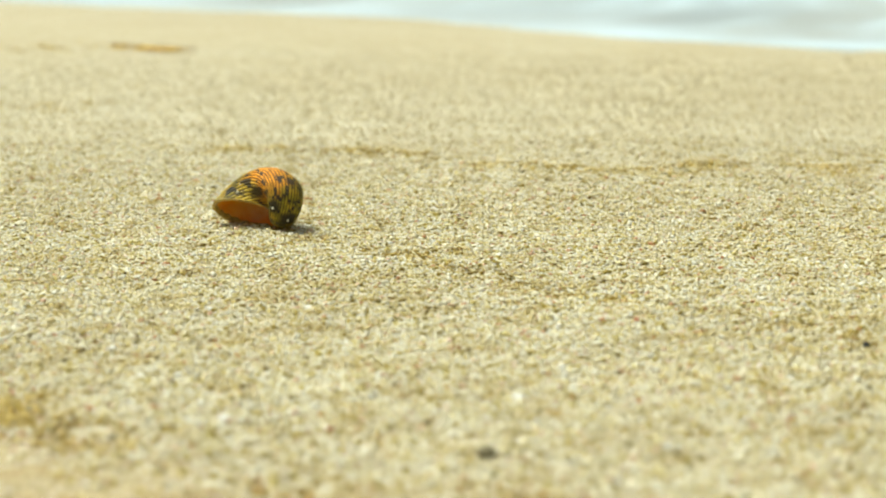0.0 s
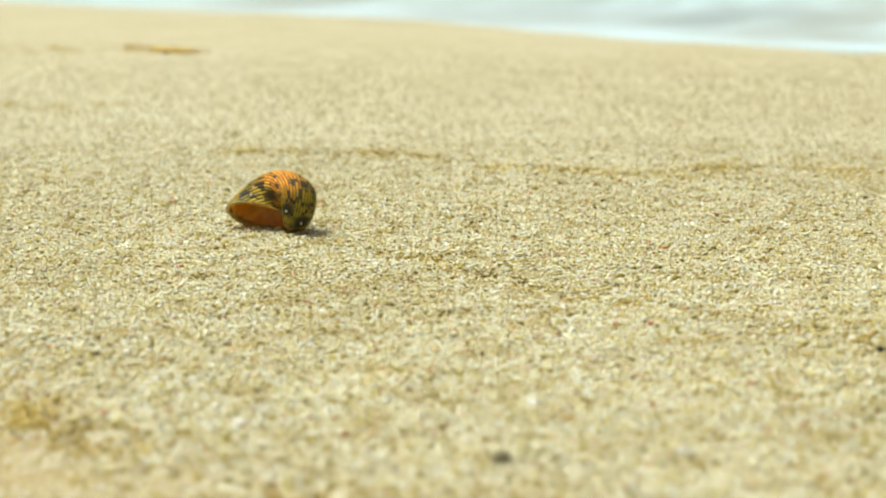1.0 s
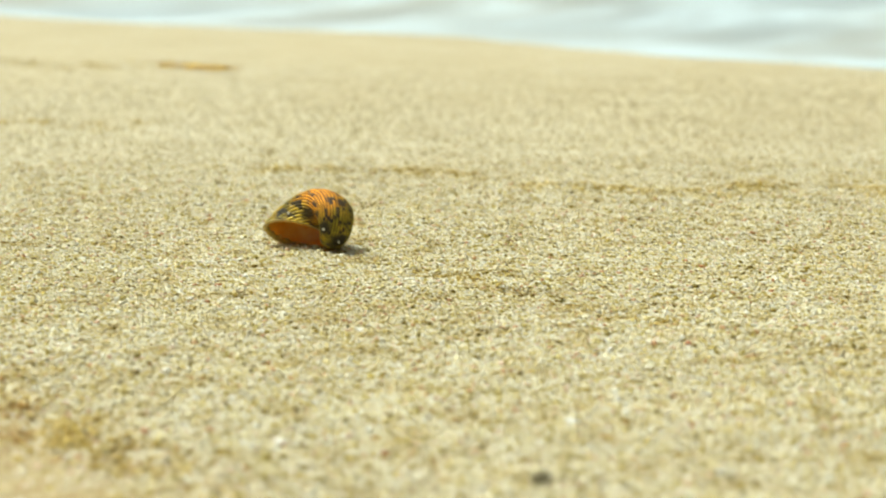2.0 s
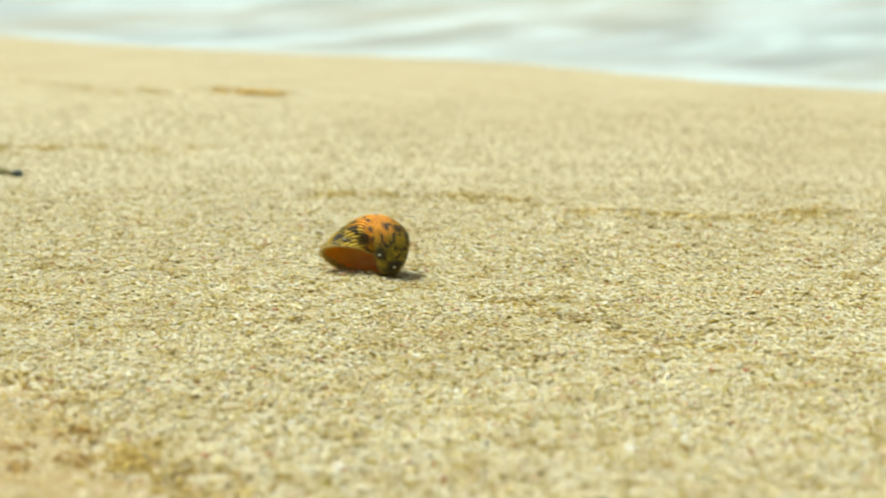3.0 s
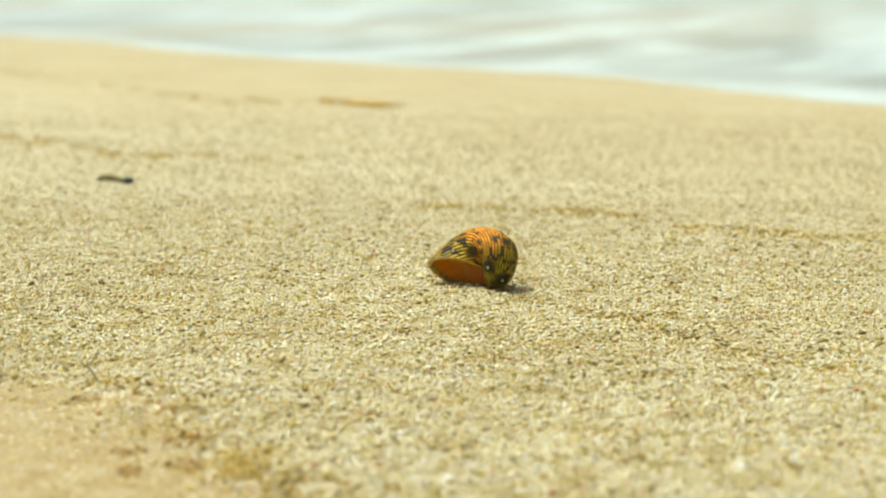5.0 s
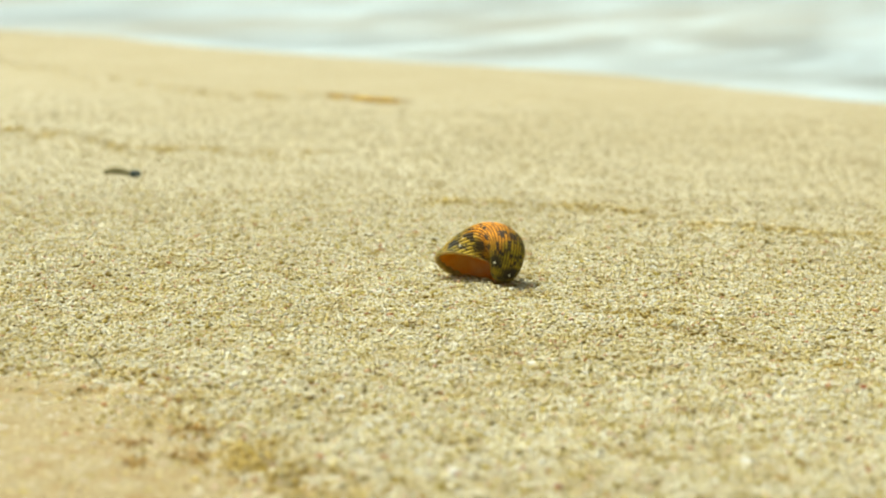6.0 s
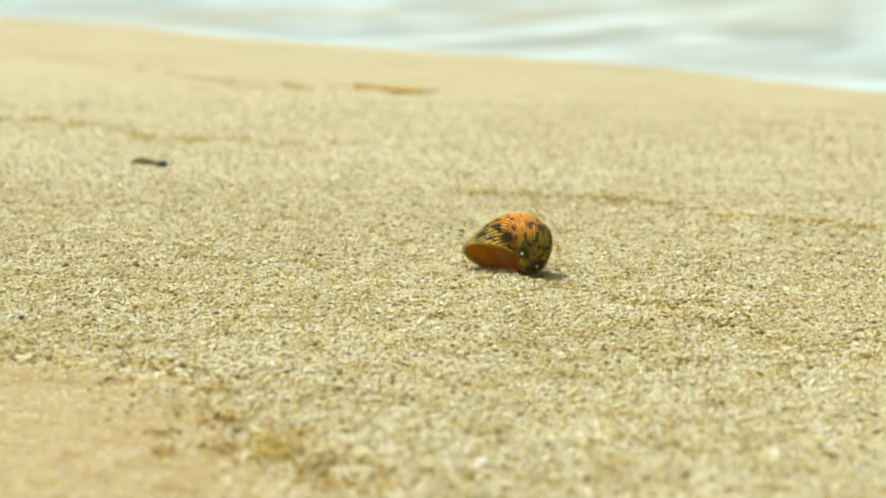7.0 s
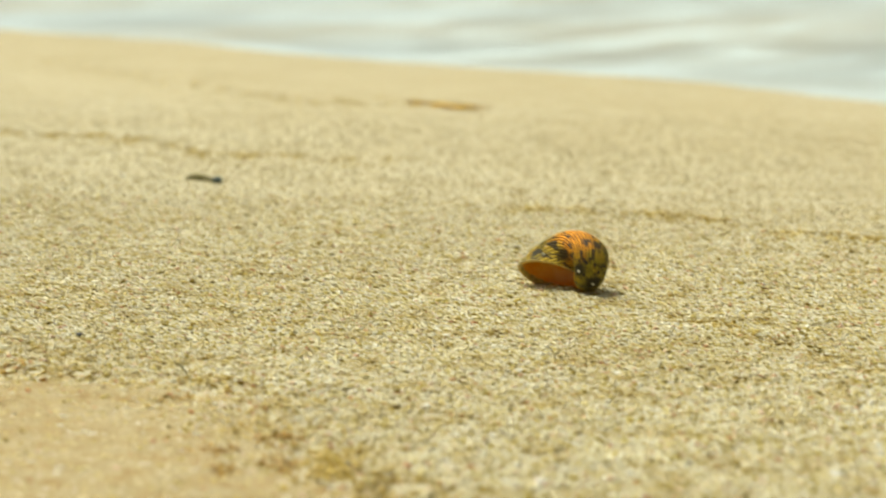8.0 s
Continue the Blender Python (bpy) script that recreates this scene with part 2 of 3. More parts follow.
def swell(x, y, length, seed, count=9):
    """Smooth random relief between -1 and 1 with features about length metres long."""
    rng = np.random.RandomState(seed)
    total = np.zeros_like(x)
    for _ in range(count):
        a, k, ph = rng.uniform(0, math.tau), rng.uniform(0.6, 1.7) * math.tau / length, rng.uniform(0, math.tau)
        total += np.sin((x * math.cos(a) + y * math.sin(a)) * k + ph)
    return total / math.sqrt(count * 2.0)


def off_line(x, y, line):
    """Distance from a polyline in plan, the side (plus: to its left) and how far along it, 0 to 1."""
    best, side, along = np.full_like(x, 1e9), np.zeros_like(x), np.zeros_like(x)
    n = len(line) - 1
    for i, ((ax, ay), (bx, by)) in enumerate(zip(line, line[1:])):
        dx, dy = bx - ax, by - ay
        t = np.clip(((x - ax) * dx + (y - ay) * dy) / (dx * dx + dy * dy), 0, 1)
        px, py = x - ax - t * dx, y - ay - t * dy
        d = np.hypot(px, py)
        near = d < best
        best = np.where(near, d, best)
        side = np.where(near, np.sign(dx * py - dy * px), side)
        along = np.where(near, (i + t) / n, along)
    return best, side, along


# ---- the beach in plan ----
SWASH_NEAR = [(-0.100, 0.937), (-0.0655, 0.9396), (-0.0302, 0.9384), (-0.012, 0.927)]
SWASH_OFF = [(0.0131, 0.8836), (0.0305, 0.8806), (0.0488, 0.8692), (0.0672, 0.874), (0.0902, 0.8757), (0.1156, 0.898), (0.1369, 0.8906), (0.1664, 0.8686), (0.23, 0.862)]
SWASH_FAR = [(-0.42, 1.245), (-0.366, 1.220), (-0.3395, 1.203), (-0.3158, 1.196), (-0.2722, 1.1290), (-0.2517, 1.139), (-0.197, 1.129), (-0.180, 1.128)]
SWASH_LEAF = [(-0.62, 1.97), (-0.5012, 1.8034), (-0.4165, 1.6843), (-0.3146, 1.5608), (-0.2725, 1.5474), (-0.2279, 1.5648)]
TRAIL = [(-0.0722, 0.7649), (-0.0544, 0.7292), (-0.0248, 0.6816), (-0.006, 0.6614), (0.010, 0.6383), (0.029, 0.611), (0.0484, 0.590), (0.075, 0.565), (0.11, 0.54)]
SCOUR = [(-0.30, 0.575), (-0.190, 0.557), (-0.1637, 0.556), (-0.1427, 0.5524), (-0.1276, 0.5366), (-0.1121, 0.512), (-0.100, 0.490), (-0.0883, 0.466), (-0.078, 0.450), (-0.068, 0.433), (-0.0548, 0.4186), (-0.0379, 0.4082), (-0.019, 0.4042), (0.03, 0.390)]


def seaward(x, y):
    return (x - SHORE.x) * SEAWARD.x + (y - SHORE.y) * SEAWARD.y


def scoured(x, y):
    """1 inside the smooth hollow of finer sand, 0 outside it."""
    d, side, _ = off_line(x, y, SCOUR)
    wob = 0.008 * swell(x, y, 0.03, 41) + 0.004 * swell(x, y, 0.008, 42)
    oval = np.clip(6 * (1.15 - np.hypot((x + 0.21) / 0.27, (y - 0.38) / 0.26)), 0, 1)
    return np.clip(0.5 + (-side * d + wob + 0.009) / 0.074, 0, 1) * oval


def spots(line, count, spread, seed):
    """Small pits scattered along a line: place, radius and depth."""
    rng = np.random.RandomState(seed)
    pts = np.array(line)
    t = np.sort(rng.uniform(0, len(pts) - 1.001, count))
    i = t.astype(int)
    xy = pts[i] + (pts[i + 1] - pts[i]) * (t - i)[:, None] + rng.normal(0, spread, (count, 2))
    return [(float(px), float(py), float(rng.uniform(0.0010, 0.0024)), float(rng.uniform(0.6, 1.0))) for px, py in xy]


TRAIL_PITS = spots(TRAIL, 90, 0.0014, 61)
SCOUR_PITS = spots(SCOUR[1:], 34, 0.0050, 62)
SWASH_PITS = spots(SWASH_NEAR, 26, 0.0050, 63) + spots(SWASH_OFF, 60, 0.0050, 64)


SINGLE_PITS = [(-0.2038, 0.6413, 0.0024, 1.0), (-0.2004, 0.6475, 0.0020, 0.9), (-0.2085, 0.6643, 0.0016, 0.9), (-0.1791, 0.5742, 0.0018, 0.8), (-0.2259, 0.6646, 0.0018, 0.8), (-0.2294, 0.7048, 0.0015, 0.8)]


def sand_height(x, y):
    x, y = np.array(x, float), np.array(y, float)
    near = np.exp(-np.maximum(0, np.hypot(x, y - 0.6) - 0.8) / 0.6)
    z = near * (0.0010 * swell(x, y, 0.10, 3) + 0.0003 * swell(x, y, 0.028, 5) + 0.00012 * swell(x, y, 0.011, 7))
    for line, tall, wide in ((SWASH_NEAR, 0.0008, 0.006), (SWASH_OFF, 0.0009, 0.006), (SWASH_FAR, 0.0007, 0.008), (SWASH_LEAF, 0.0012, 0.020)):
        d, side, along = off_line(x, y, line)
        tear = 0.65 + 0.5 * swell(x, y, 0.025, 11)
        s = d * side + 0.004 * swell(x, y, 0.02, 13)
        z += tall * tear * np.exp(-((s - wide * 0.3) / wide) ** 2) - tall * 0.7 * tear * np.exp(-((s + wide * 0.9) / (wide * 0.6)) ** 2)
    d, side, along = off_line(x, y, TRAIL)
    beat = np.maximum(0, swell(x, y, 0.012, 17)) + 0.35
    z -= 0.0010 * beat * np.exp(-((d + 0.002 * swell(x, y, 0.03, 19)) / 0.0035) ** 2) * np.clip(along * 8, 0, 1)
    for px, py, r, deep in TRAIL_PITS + SCOUR_PITS + SWASH_PITS + SINGLE_PITS:
        d2 = (x - px) ** 2 + ((y - py) / 1.6) ** 2
        near_pit = d2 < 9 * r * r
        z[near_pit] -= 0.0015 * deep * np.exp(-d2[near_pit] / (r * r))
    k = scoured(x, y)
    z -= 0.0022 * k
    d, side, along = off_line(x, y, SCOUR)
    z -= 0.0009 * np.maximum(0, 0.3 + swell(x, y, 0.014, 23)) * np.exp(-(d / 0.006) ** 2)
    s = seaward(x, y)
    z -= 0.05 * np.maximum(0, s + 0.20) ** 1.0 * np.where(s < 40, 1, 0) + np.where(s >= 40, 2.0, 0)
    z += 0.0022 * swell(x, y, 0.7, 29) * np.exp(-((s + 0.05) / 0.4) ** 2)
    return z


def graded(start, end, step, reach, growth=1.25):
    """Coordinates, even from start to end, then growing apart out to the reach on both sides."""
    core = list(np.arange(start, end + step / 2, step))
    up, d = core[-1], step
    while up < reach:
        d *= growth
        up += d
        core.append(up)
    down, d = core[0], step
    while down > -reach:
        d *= growth
        down -= d
        core.insert(0, down)
    return np.array(core)


def ground():
    xs, ys = graded(-0.42, 0.32, 0.0044, 2500.0, 1.18), graded(0.36, 1.40, 0.0044, 2500.0, 1.10)
    gx, gy = np.meshgrid(xs, ys)
    gz = sand_height(gx, gy)
    verts = np.stack([gx.ravel(), gy.ravel(), gz.ravel()], 1)
    nx, ny = len(xs), len(ys)
    i = (np.arange(ny - 1)[:, None] * nx + np.arange(nx - 1)[None, :]).ravel()
    faces = np.stack([i, i + 1, i + nx + 1, i + nx], 1)
    ob = new("ground", mesh_of("ground", verts.tolist(), faces.tolist(), SAND))
    return tagged(ob, "pale yellow coarse coral sand of a flat beach", "sand", kind="structure")


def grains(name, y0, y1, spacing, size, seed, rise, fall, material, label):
    """Loose angular grains, only over the wedge of beach the camera's view sweeps, one mesh; thicker over rise, thinner
    over fall.
    """
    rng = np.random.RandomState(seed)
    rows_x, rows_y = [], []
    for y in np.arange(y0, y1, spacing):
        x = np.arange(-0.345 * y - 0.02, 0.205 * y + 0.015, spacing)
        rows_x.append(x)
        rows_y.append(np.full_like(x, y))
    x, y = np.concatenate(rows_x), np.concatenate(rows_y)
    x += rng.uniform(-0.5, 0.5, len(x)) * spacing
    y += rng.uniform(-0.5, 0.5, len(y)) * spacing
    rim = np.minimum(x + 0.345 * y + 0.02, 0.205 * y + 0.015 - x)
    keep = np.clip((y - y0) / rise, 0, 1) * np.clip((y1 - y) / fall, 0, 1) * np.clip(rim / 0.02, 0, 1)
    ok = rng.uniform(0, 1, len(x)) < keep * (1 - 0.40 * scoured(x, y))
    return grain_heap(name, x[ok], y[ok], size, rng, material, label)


def fine_patch():
    """A skin of finer, warmer sand that lies in the scoured hollow."""
    xs, ys = np.arange(-0.52, 0.10, 0.0018), np.arange(0.20, 0.70, 0.0018)
    gx, gy = np.meshgrid(xs, ys)
    k = scoured(gx, gy)
    gz = sand_height(gx, gy) + 0.0010 * (k - 0.58 + 0.16 * swell(gx, gy, 0.012, 71) + 0.08 * swell(gx, gy, 0.0045, 72))
    nx, ny = len(xs), len(ys)
    i = (np.arange(ny - 1)[:, None] * nx + np.arange(nx - 1)[None, :]).ravel()
    faces = np.stack([i, i + 1, i + nx + 1, i + nx], 1)
    faces = faces[k.ravel()[faces].max(1) > 0.1]
    used, back = np.unique(faces, return_inverse=True)
    verts = np.stack([gx.ravel(), gy.ravel(), gz.ravel()], 1)[used]
    ob = new("fine_sand", mesh_of("fine_sand", verts.tolist(), back.reshape(-1, 4).tolist(), FINE))
    return tagged(ob, "smooth peach-coloured fine sand in a shallow hollow", "sand", kind="stuff")


def strand(name, line, count, width, size, seed, label):
    """Darker grains that lie in patches along a line of the beach."""
    rng = np.random.RandomState(seed)
    pts = np.array(line)
    t = rng.uniform(0, len(pts) - 1.001, count)
    i = t.astype(int)
    xy = pts[i] + (pts[i + 1] - pts[i]) * (t - i)[:, None] + rng.normal(0, 1, (count, 2)) * width
    x, y = xy[:, 0], xy[:, 1]
    ok = rng.uniform(-0.3, 0.9, count) < swell(x, y, 0.035, seed)
    return grain_heap(name, x[ok], y[ok], size, rng, OCHRE, label, 0.0001)


def pit_grains(name, pits, each, size, seed, label, material=DARKOCHRE, lift=0.0002, wide=0.9):
    """Dark ochre grains gathered in pits."""
    rng = np.random.RandomState(seed)
    x = np.concatenate([rng.normal(px, r * wide, each) for px, py, r, deep in pits])
    y = np.concatenate([rng.normal(py, r * wide * 1.6, each) for px, py, r, deep in pits])
    return grain_heap(name, x, y, size, rng, material, label, lift)


def grain_heap(name, x, y, size, rng, material, label, lift=0.0):
    n = len(x)
    r = size * np.clip(np.exp(rng.normal(-0.10, 0.40, n)), 0.4, 2.2)
    z = sand_height(x, y) + lift + r * rng.uniform(-0.15, 0.35, n)
    corner = np.array([(1, 0, 0), (-1, 0, 0), (0, 1, 0), (0, -1, 0), (0, 0, 1), (0, 0, -1)], float)
    v = corner[None] * rng.uniform(0.65, 1.25, (n, 6, 1)) + rng.normal(0, 0.22, (n, 6, 3))
    q = rng.normal(size=(n, 4))
    q /= np.linalg.norm(q, axis=1)[:, None]
    a, b, c, d = q.T
    rot = np.stack([np.stack([1 - 2 * (c * c + d * d), 2 * (b * c - a * d), 2 * (b * d + a * c)], 1),
                    np.stack([2 * (b * c + a * d), 1 - 2 * (b * b + d * d), 2 * (c * d - a * b)], 1),
                    np.stack([2 * (b * d - a * c), 2 * (c * d + a * b), 1 - 2 * (b * b + c * c)], 1)], 1)
    v = np.einsum("nij,nkj->nki", rot, v) * r[:, None, None]
    v[:, :, 2] *= 0.68
    v += np.stack([x, y, z], 1)[:, None, :]
    tri = np.array([(0, 2, 4), (2, 1, 4), (1, 3, 4), (3, 0, 4), (2, 0, 5), (1, 2, 5), (3, 1, 5), (0, 3, 5)])
    f = (tri[None] + 6 * np.arange(n)[:, None, None]).reshape(-1)
    me = bpy.data.meshes.new(name)
    me.vertices.add(6 * n)
    me.vertices.foreach_set("co", v.astype(np.float32).ravel())
    me.loops.add(24 * n)
    me.loops.foreach_set("vertex_index", f.astype(np.int32))
    me.polygons.add(8 * n)
    me.polygons.foreach_set("loop_start", np.arange(0, 24 * n, 3, dtype=np.int32))
    me.update(calc_edges=True)
    me.materials.append(material)
    return tagged(new(name, me), label, "sand grains", kind="stuff")


def sea_height(u, s):
    build = np.clip((s + 0.1) / 1.5, 0.0, 1.0) * np.exp(-np.maximum(0, s - 8) / 20)
    roll_in = np.sin(s * 4.2 + 1.2 * swell(u, s, 1.6, 31)) ** 3
    film = 0.0015 * swell(u, s, 0.35, 33) * np.clip((s + 0.3) / 0.4, 0, 1) * np.exp(-np.maximum(0, s) / 0.5)
    return -0.0072 + 0.0016 * np.clip(-u / 0.4, -1.0, 1.0) + film + build * (0.0011 * roll_in + 0.0005 * swell(u * 0.8, s, 0.5, 35))


def shore_place(u, s):
    return SHORE.x + u * ALONG.x + s * SEAWARD.x, SHORE.y + u * ALONG.y + s * SEAWARD.y


def sea():
    """Shallow water in coordinates along the shore and out to sea."""
    us = graded(-1.6, 1.6, 0.03, 2500.0, 1.2)
    ss = np.concatenate([np.arange(-0.6, 4.0, 0.025), 4.0 * 1.12 ** np.arange(0, 57)])
    gu, gs = np.meshgrid(us, ss)
    x, y = shore_place(gu, gs)
    z = sea_height(gu, gs)
    verts = np.stack([x.ravel(), y.ravel(), z.ravel()], 1)
    nx, ny = len(us), len(ss)
    i = (np.arange(ny - 1)[:, None] * nx + np.arange(nx - 1)[None, :]).ravel()
    faces = np.stack([i + 1, i, i + nx, i + nx + 1], 1)
    ob = new("water", mesh_of("water", verts.tolist(), faces.tolist(), WATER))
    return tagged(ob, "shallow grey-white sea water with streaks of foam", "sea", kind="structure")


def foam_line():
    """A lumpy ribbon of foam where the water meets the sand."""
    us = np.arange(-1.3, 1.5, 0.008)
    edge = []
    for u in us:
        s = np.arange(-0.5, 0.6, 0.01)
        ua = np.full_like(s, u)
        x, y = shore_place(ua, s)
        wet = sea_height(ua, s) > sand_height(x, y)
        edge.append(s[np.argmax(wet)] if wet.any() else 0.0)
    edge = np.convolve(np.pad(edge, 15, "edge"), np.ones(31) / 31, "valid")
    across = np.linspace(0, 1, 13)
    gu, ga = np.meshgrid(us, across, indexing="ij")
    wide = 0.055 + 0.06 * swell(gu, gu * 0, 0.45, 43) + 0.015 * swell(gu, gu * 0, 0.06, 45)
    wide = np.maximum(wide, 0.03)
    gs = edge[:, None] - 0.015 + ga * wide + 0.006 * swell(gu, ga, 0.05, 47)
    x, y = shore_place(gu, gs)
    base = np.maximum(sea_height(gu, gs), sand_height(x, y))
    z = base - 0.0006 + np.sin(np.pi * ga) * (0.0005 + 0.0002 * swell(x, y, 0.018, 49)) * np.clip(wide / 0.05, 0, 1)
    z = np.stack([np.convolve(np.pad(col, 6, "edge"), np.ones(13) / 13, "valid") for col in z.T], 1)
    verts = np.stack([x.ravel(), y.ravel(), z.ravel()], 1)
    nx, ny = len(across), len(us)
    i = (np.arange(ny - 1)[:, None] * nx + np.arange(nx - 1)[None, :]).ravel()
    faces = np.stack([i, i + nx, i + nx + 1, i + 1], 1)
    ob = new("foam", mesh_of("foam", verts.tolist(), faces.tolist(), FOAM))
    return tagged(ob, "thin white foam along the edge of the wash", "foam", kind="stuff")


def on_shell(th, ph, k=1.0):
    """A point of the coiled, fast-widening tube: turns back from the lip (minus), round the tube, and the tube's girth."""
    g = 4.457 ** th
    a, b = 0.775 * k * math.cos(ph), 1.098 * k * math.sin(ph)
    lean = 0.1149
    rad = g * (0.9176 + a * math.cos(lean) - b * math.sin(lean))
    up = g * (-0.9523 + a * math.sin(lean) + b * math.cos(lean))
    turn = -math.tau * th
    return Vector((rad * math.cos(turn), rad * math.sin(turn), up)) * SHELL_SIZE


def shell_tube(name, start, steps, ring, inner, material):
    """The outer wall with its cords, or the lining, from that many turns back to the lip."""
    verts, uvs, faces = [], [], []
    for i in range(steps + 1):
        th = start * (1 - i / steps) ** 1.3
        for j in range(ring):
            ph = math.tau * j / ring
            v = ph / math.tau
            k = 0.90
            if not inner:
                cord = abs(math.sin(CORDS * ph / 2)) ** 0.7
                bead = 0.006 * math.sin(th * 150 + 2.0 * math.sin(ph * 9))
                k = 0.966 + 0.042 * cord + bead * cord + 0.010 * math.sin(th * 23 + ph * 2)
            verts.append(on_shell(th, ph, k))
            uvs.append((th, v))
    for i in range(steps):
        for j in range(ring):
            n = (j + 1) % ring
            a, b, c, d = i * ring + j, i * ring + n, (i + 1) * ring + n, (i + 1) * ring + j
            faces.append((a, b, c, d) if not inner else (a, d, c, b))
    me = mesh_of(name, verts, faces, material)
    layer = me.uv_layers.new(name="coil")
    for face in me.polygons:
        wrap = face.index % ring == ring - 1
        for li in face.loop_indices:
            u, v = uvs[me.loops[li].vertex_index]
            layer.data[li].uv = (u, 1.0 if wrap and v == 0.0 else v)
    return me


def snail_shell():
    """A globular shell with spiral cords, its apex at its origin and its axis along z."""
    root = new("snail_shell")
    for name, start, steps, inner, material, label in (("body_whorl", -2.2, 300, False, SHELL, ""), ("aperture_lining", -0.8, 60, True, INNER, "glossy inner lining, coloured orange in place of a crab's body")):
        ob = new(name, shell_tube(name, start, steps, 336 if not inner else 96, inner, material))
        ob.parent = root
        tagged(ob, label)
    bm = bmesh.new()
    rings = []
    for j in range(168):
        ph = math.tau * j / 168
        swollen = 1 + 0.10 * math.sin(ph * 21)
        rings.append([bm.verts.new(on_shell(0.010 * math.sin(a) * swollen, ph, 0.945 + 0.058 * math.cos(a) * swollen)) for a in (math.tau * f / 8 for f in range(8))])
    for j in range(168):
        for f in range(8):
            k, h = (j + 1) % 168, (f + 1) % 8
            bm.faces.new((rings[j][f], rings[k][f], rings[k][h], rings[j][h]))
    bmesh.ops.recalc_face_normals(bm, faces=bm.faces[:])
    part("lip", bm, NACRE, root, "yellow-olive worn shell lip")
    for th, ph, r in ((-0.090, 0.640, 0.036), (-0.584, 0.829, 0.036), (-0.629, 0.033, 0.036), (-0.150, 0.690, 0.020)):
        bm = bmesh.new()
        bmesh.ops.create_icosphere(bm, subdivisions=2, radius=r * SHELL_SIZE)
        middle = on_shell(th, math.tau * ph, 1.0)
        for v in bm.verts:
            v.co *= 1 + 0.5 * noise.noise(v.co * 1900 + Vector((th * 50, 0, 0)))
            v.co += middle
        part("barnacle", bm, CRUST, root, "small white crust on the shell")
    return tagged(root, "empty ribbed orange and dark olive snail shell lying on sand", "shell")


def stone(name, place, size, seed, material, label, category, group="", flat=0.65):
    """A small angular stone or chip, sunk a little into the sand."""
    rng = random.Random(seed)
    bm = bmesh.new()
    bmesh.ops.create_icosphere(bm, subdivisions=2, radius=1.0)
    for v in bm.verts:
        n = noise.noise(v.co * 1.3 + Vector((seed * 3.1, 0, 0))) * 0.45 + noise.noise(v.co * 3.1 + Vector((0, seed, 0))) * 0.15
        v.co *= 1 + n
        v.co = Vector((v.co.x * size[0], v.co.y * size[1], v.co.z * size[2]))
    me = bpy.data.meshes.new(name)
    bm.to_mesh(me)
    bm.free()
    me.materials.append(material)
    ob = new(name, me)
    x, y = place
    ob.matrix_world = pose(x, y, float(sand_height(np.array([x]), np.array([y]))[0]) + size[2] * 0.45, 0, 0, rng.uniform(0, 360))
    return tagged(ob, label, category, group)


# ---- build ----
ground()
sea()
foam_line()
# both grain layers are cut to the wedge that the camera sees
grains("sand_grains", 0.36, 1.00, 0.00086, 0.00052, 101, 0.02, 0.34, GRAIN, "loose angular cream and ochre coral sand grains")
grains("sand_grains", 0.66, 1.60, 0.0019, 0.00052, 102, 0.30, 0.70, EVENED, "loose cream sand grains towards the sea")


def rest_shell(x, y, turn, sink):
    """Lays the shell on the sand, its apex over x, y."""
    ob = snail_shell()
    ob.matrix_world = turn
    bpy.context.view_layer.update()
    pts = np.array([c.matrix_world @ v.co for c in ob.children for v in c.data.vertices])
    low = pts[pts[:, 2].argmin()]
    z = float(sand_height(np.array([x + low[0]]), np.array([y + low[1]]))[0])
    ob.matrix_world = Matrix.Translation((x, y, z - low[2] - sink)) @ turn
    return ob


# turned so the orange opening shows to the camera in the crab's stead
rest_shell(-0.0482, 0.7227, pose(0, 0, 0, 114.59, 26.135, 120.61), 0.0012)

stone("black_pebble", (0.101, 0.5335), (0.0012, 0.0010, 0.0010), 3, BLACKSTONE, "tiny black angular pebble on the sand", "pebble", "black pebbles")
stone("black_pebble", (-0.1857, 0.6057), (0.0011, 0.0010, 0.0009), 5, BLACKSTONE, "tiny black angular pebble on the sand", "pebble", "black pebbles")
stone("dark_stone", (-0.2375, 1.010), (0.0032, 0.0028, 0.0020), 8, TEAL, "dark blue-grey stone chip with weed beside it", "stone")
strand("strand_grains", SWASH_NEAR, 2000, 0.0070, 0.00055, 111, "ochre grains left in a broken swash line")
strand("strand_grains", SWASH_OFF, 7000, 0.0075, 0.00055, 116, "ochre grains left in a broken swash line")
pit_grains("strand_grains", SWASH_PITS, 24, 0.00050, 115, "dark ochre grains in pits of a swash line")
fine_patch()
strand("strand_grains", SWASH_FAR, 3200, 0.0120, 0.00075, 112, "ochre grains left in a far swash line")
# grains added in place of a faint dark damp line
strand("strand_grains", SWASH_LEAF, 2000, 0.0170, 0.00075, 122, "ochre grains added to draw a faint darker line on the far sand")
pit_grains("trail_grains", TRAIL_PITS, 50, 0.00052, 113, "turned-up ochre grains along a shallow trail", wide=0.70)
pit_grains("edge_grains", SCOUR_PITS[::2], 16, 0.00055, 114, "ochre grains at the edge of smooth sand", lift=0.0004, wide=1.7)
OCHRE_CLUMPS = [(-0.0903, 0.4641, 0.0040, 0.5), (-0.0878, 0.4624, 0.0030, 0.5), (-0.0796, 0.4502, 0.0026, 0.8), (-0.0675, 0.4395, 0.0042, 0.6), (-0.0947, 0.4761, 0.0030, 0.5)]
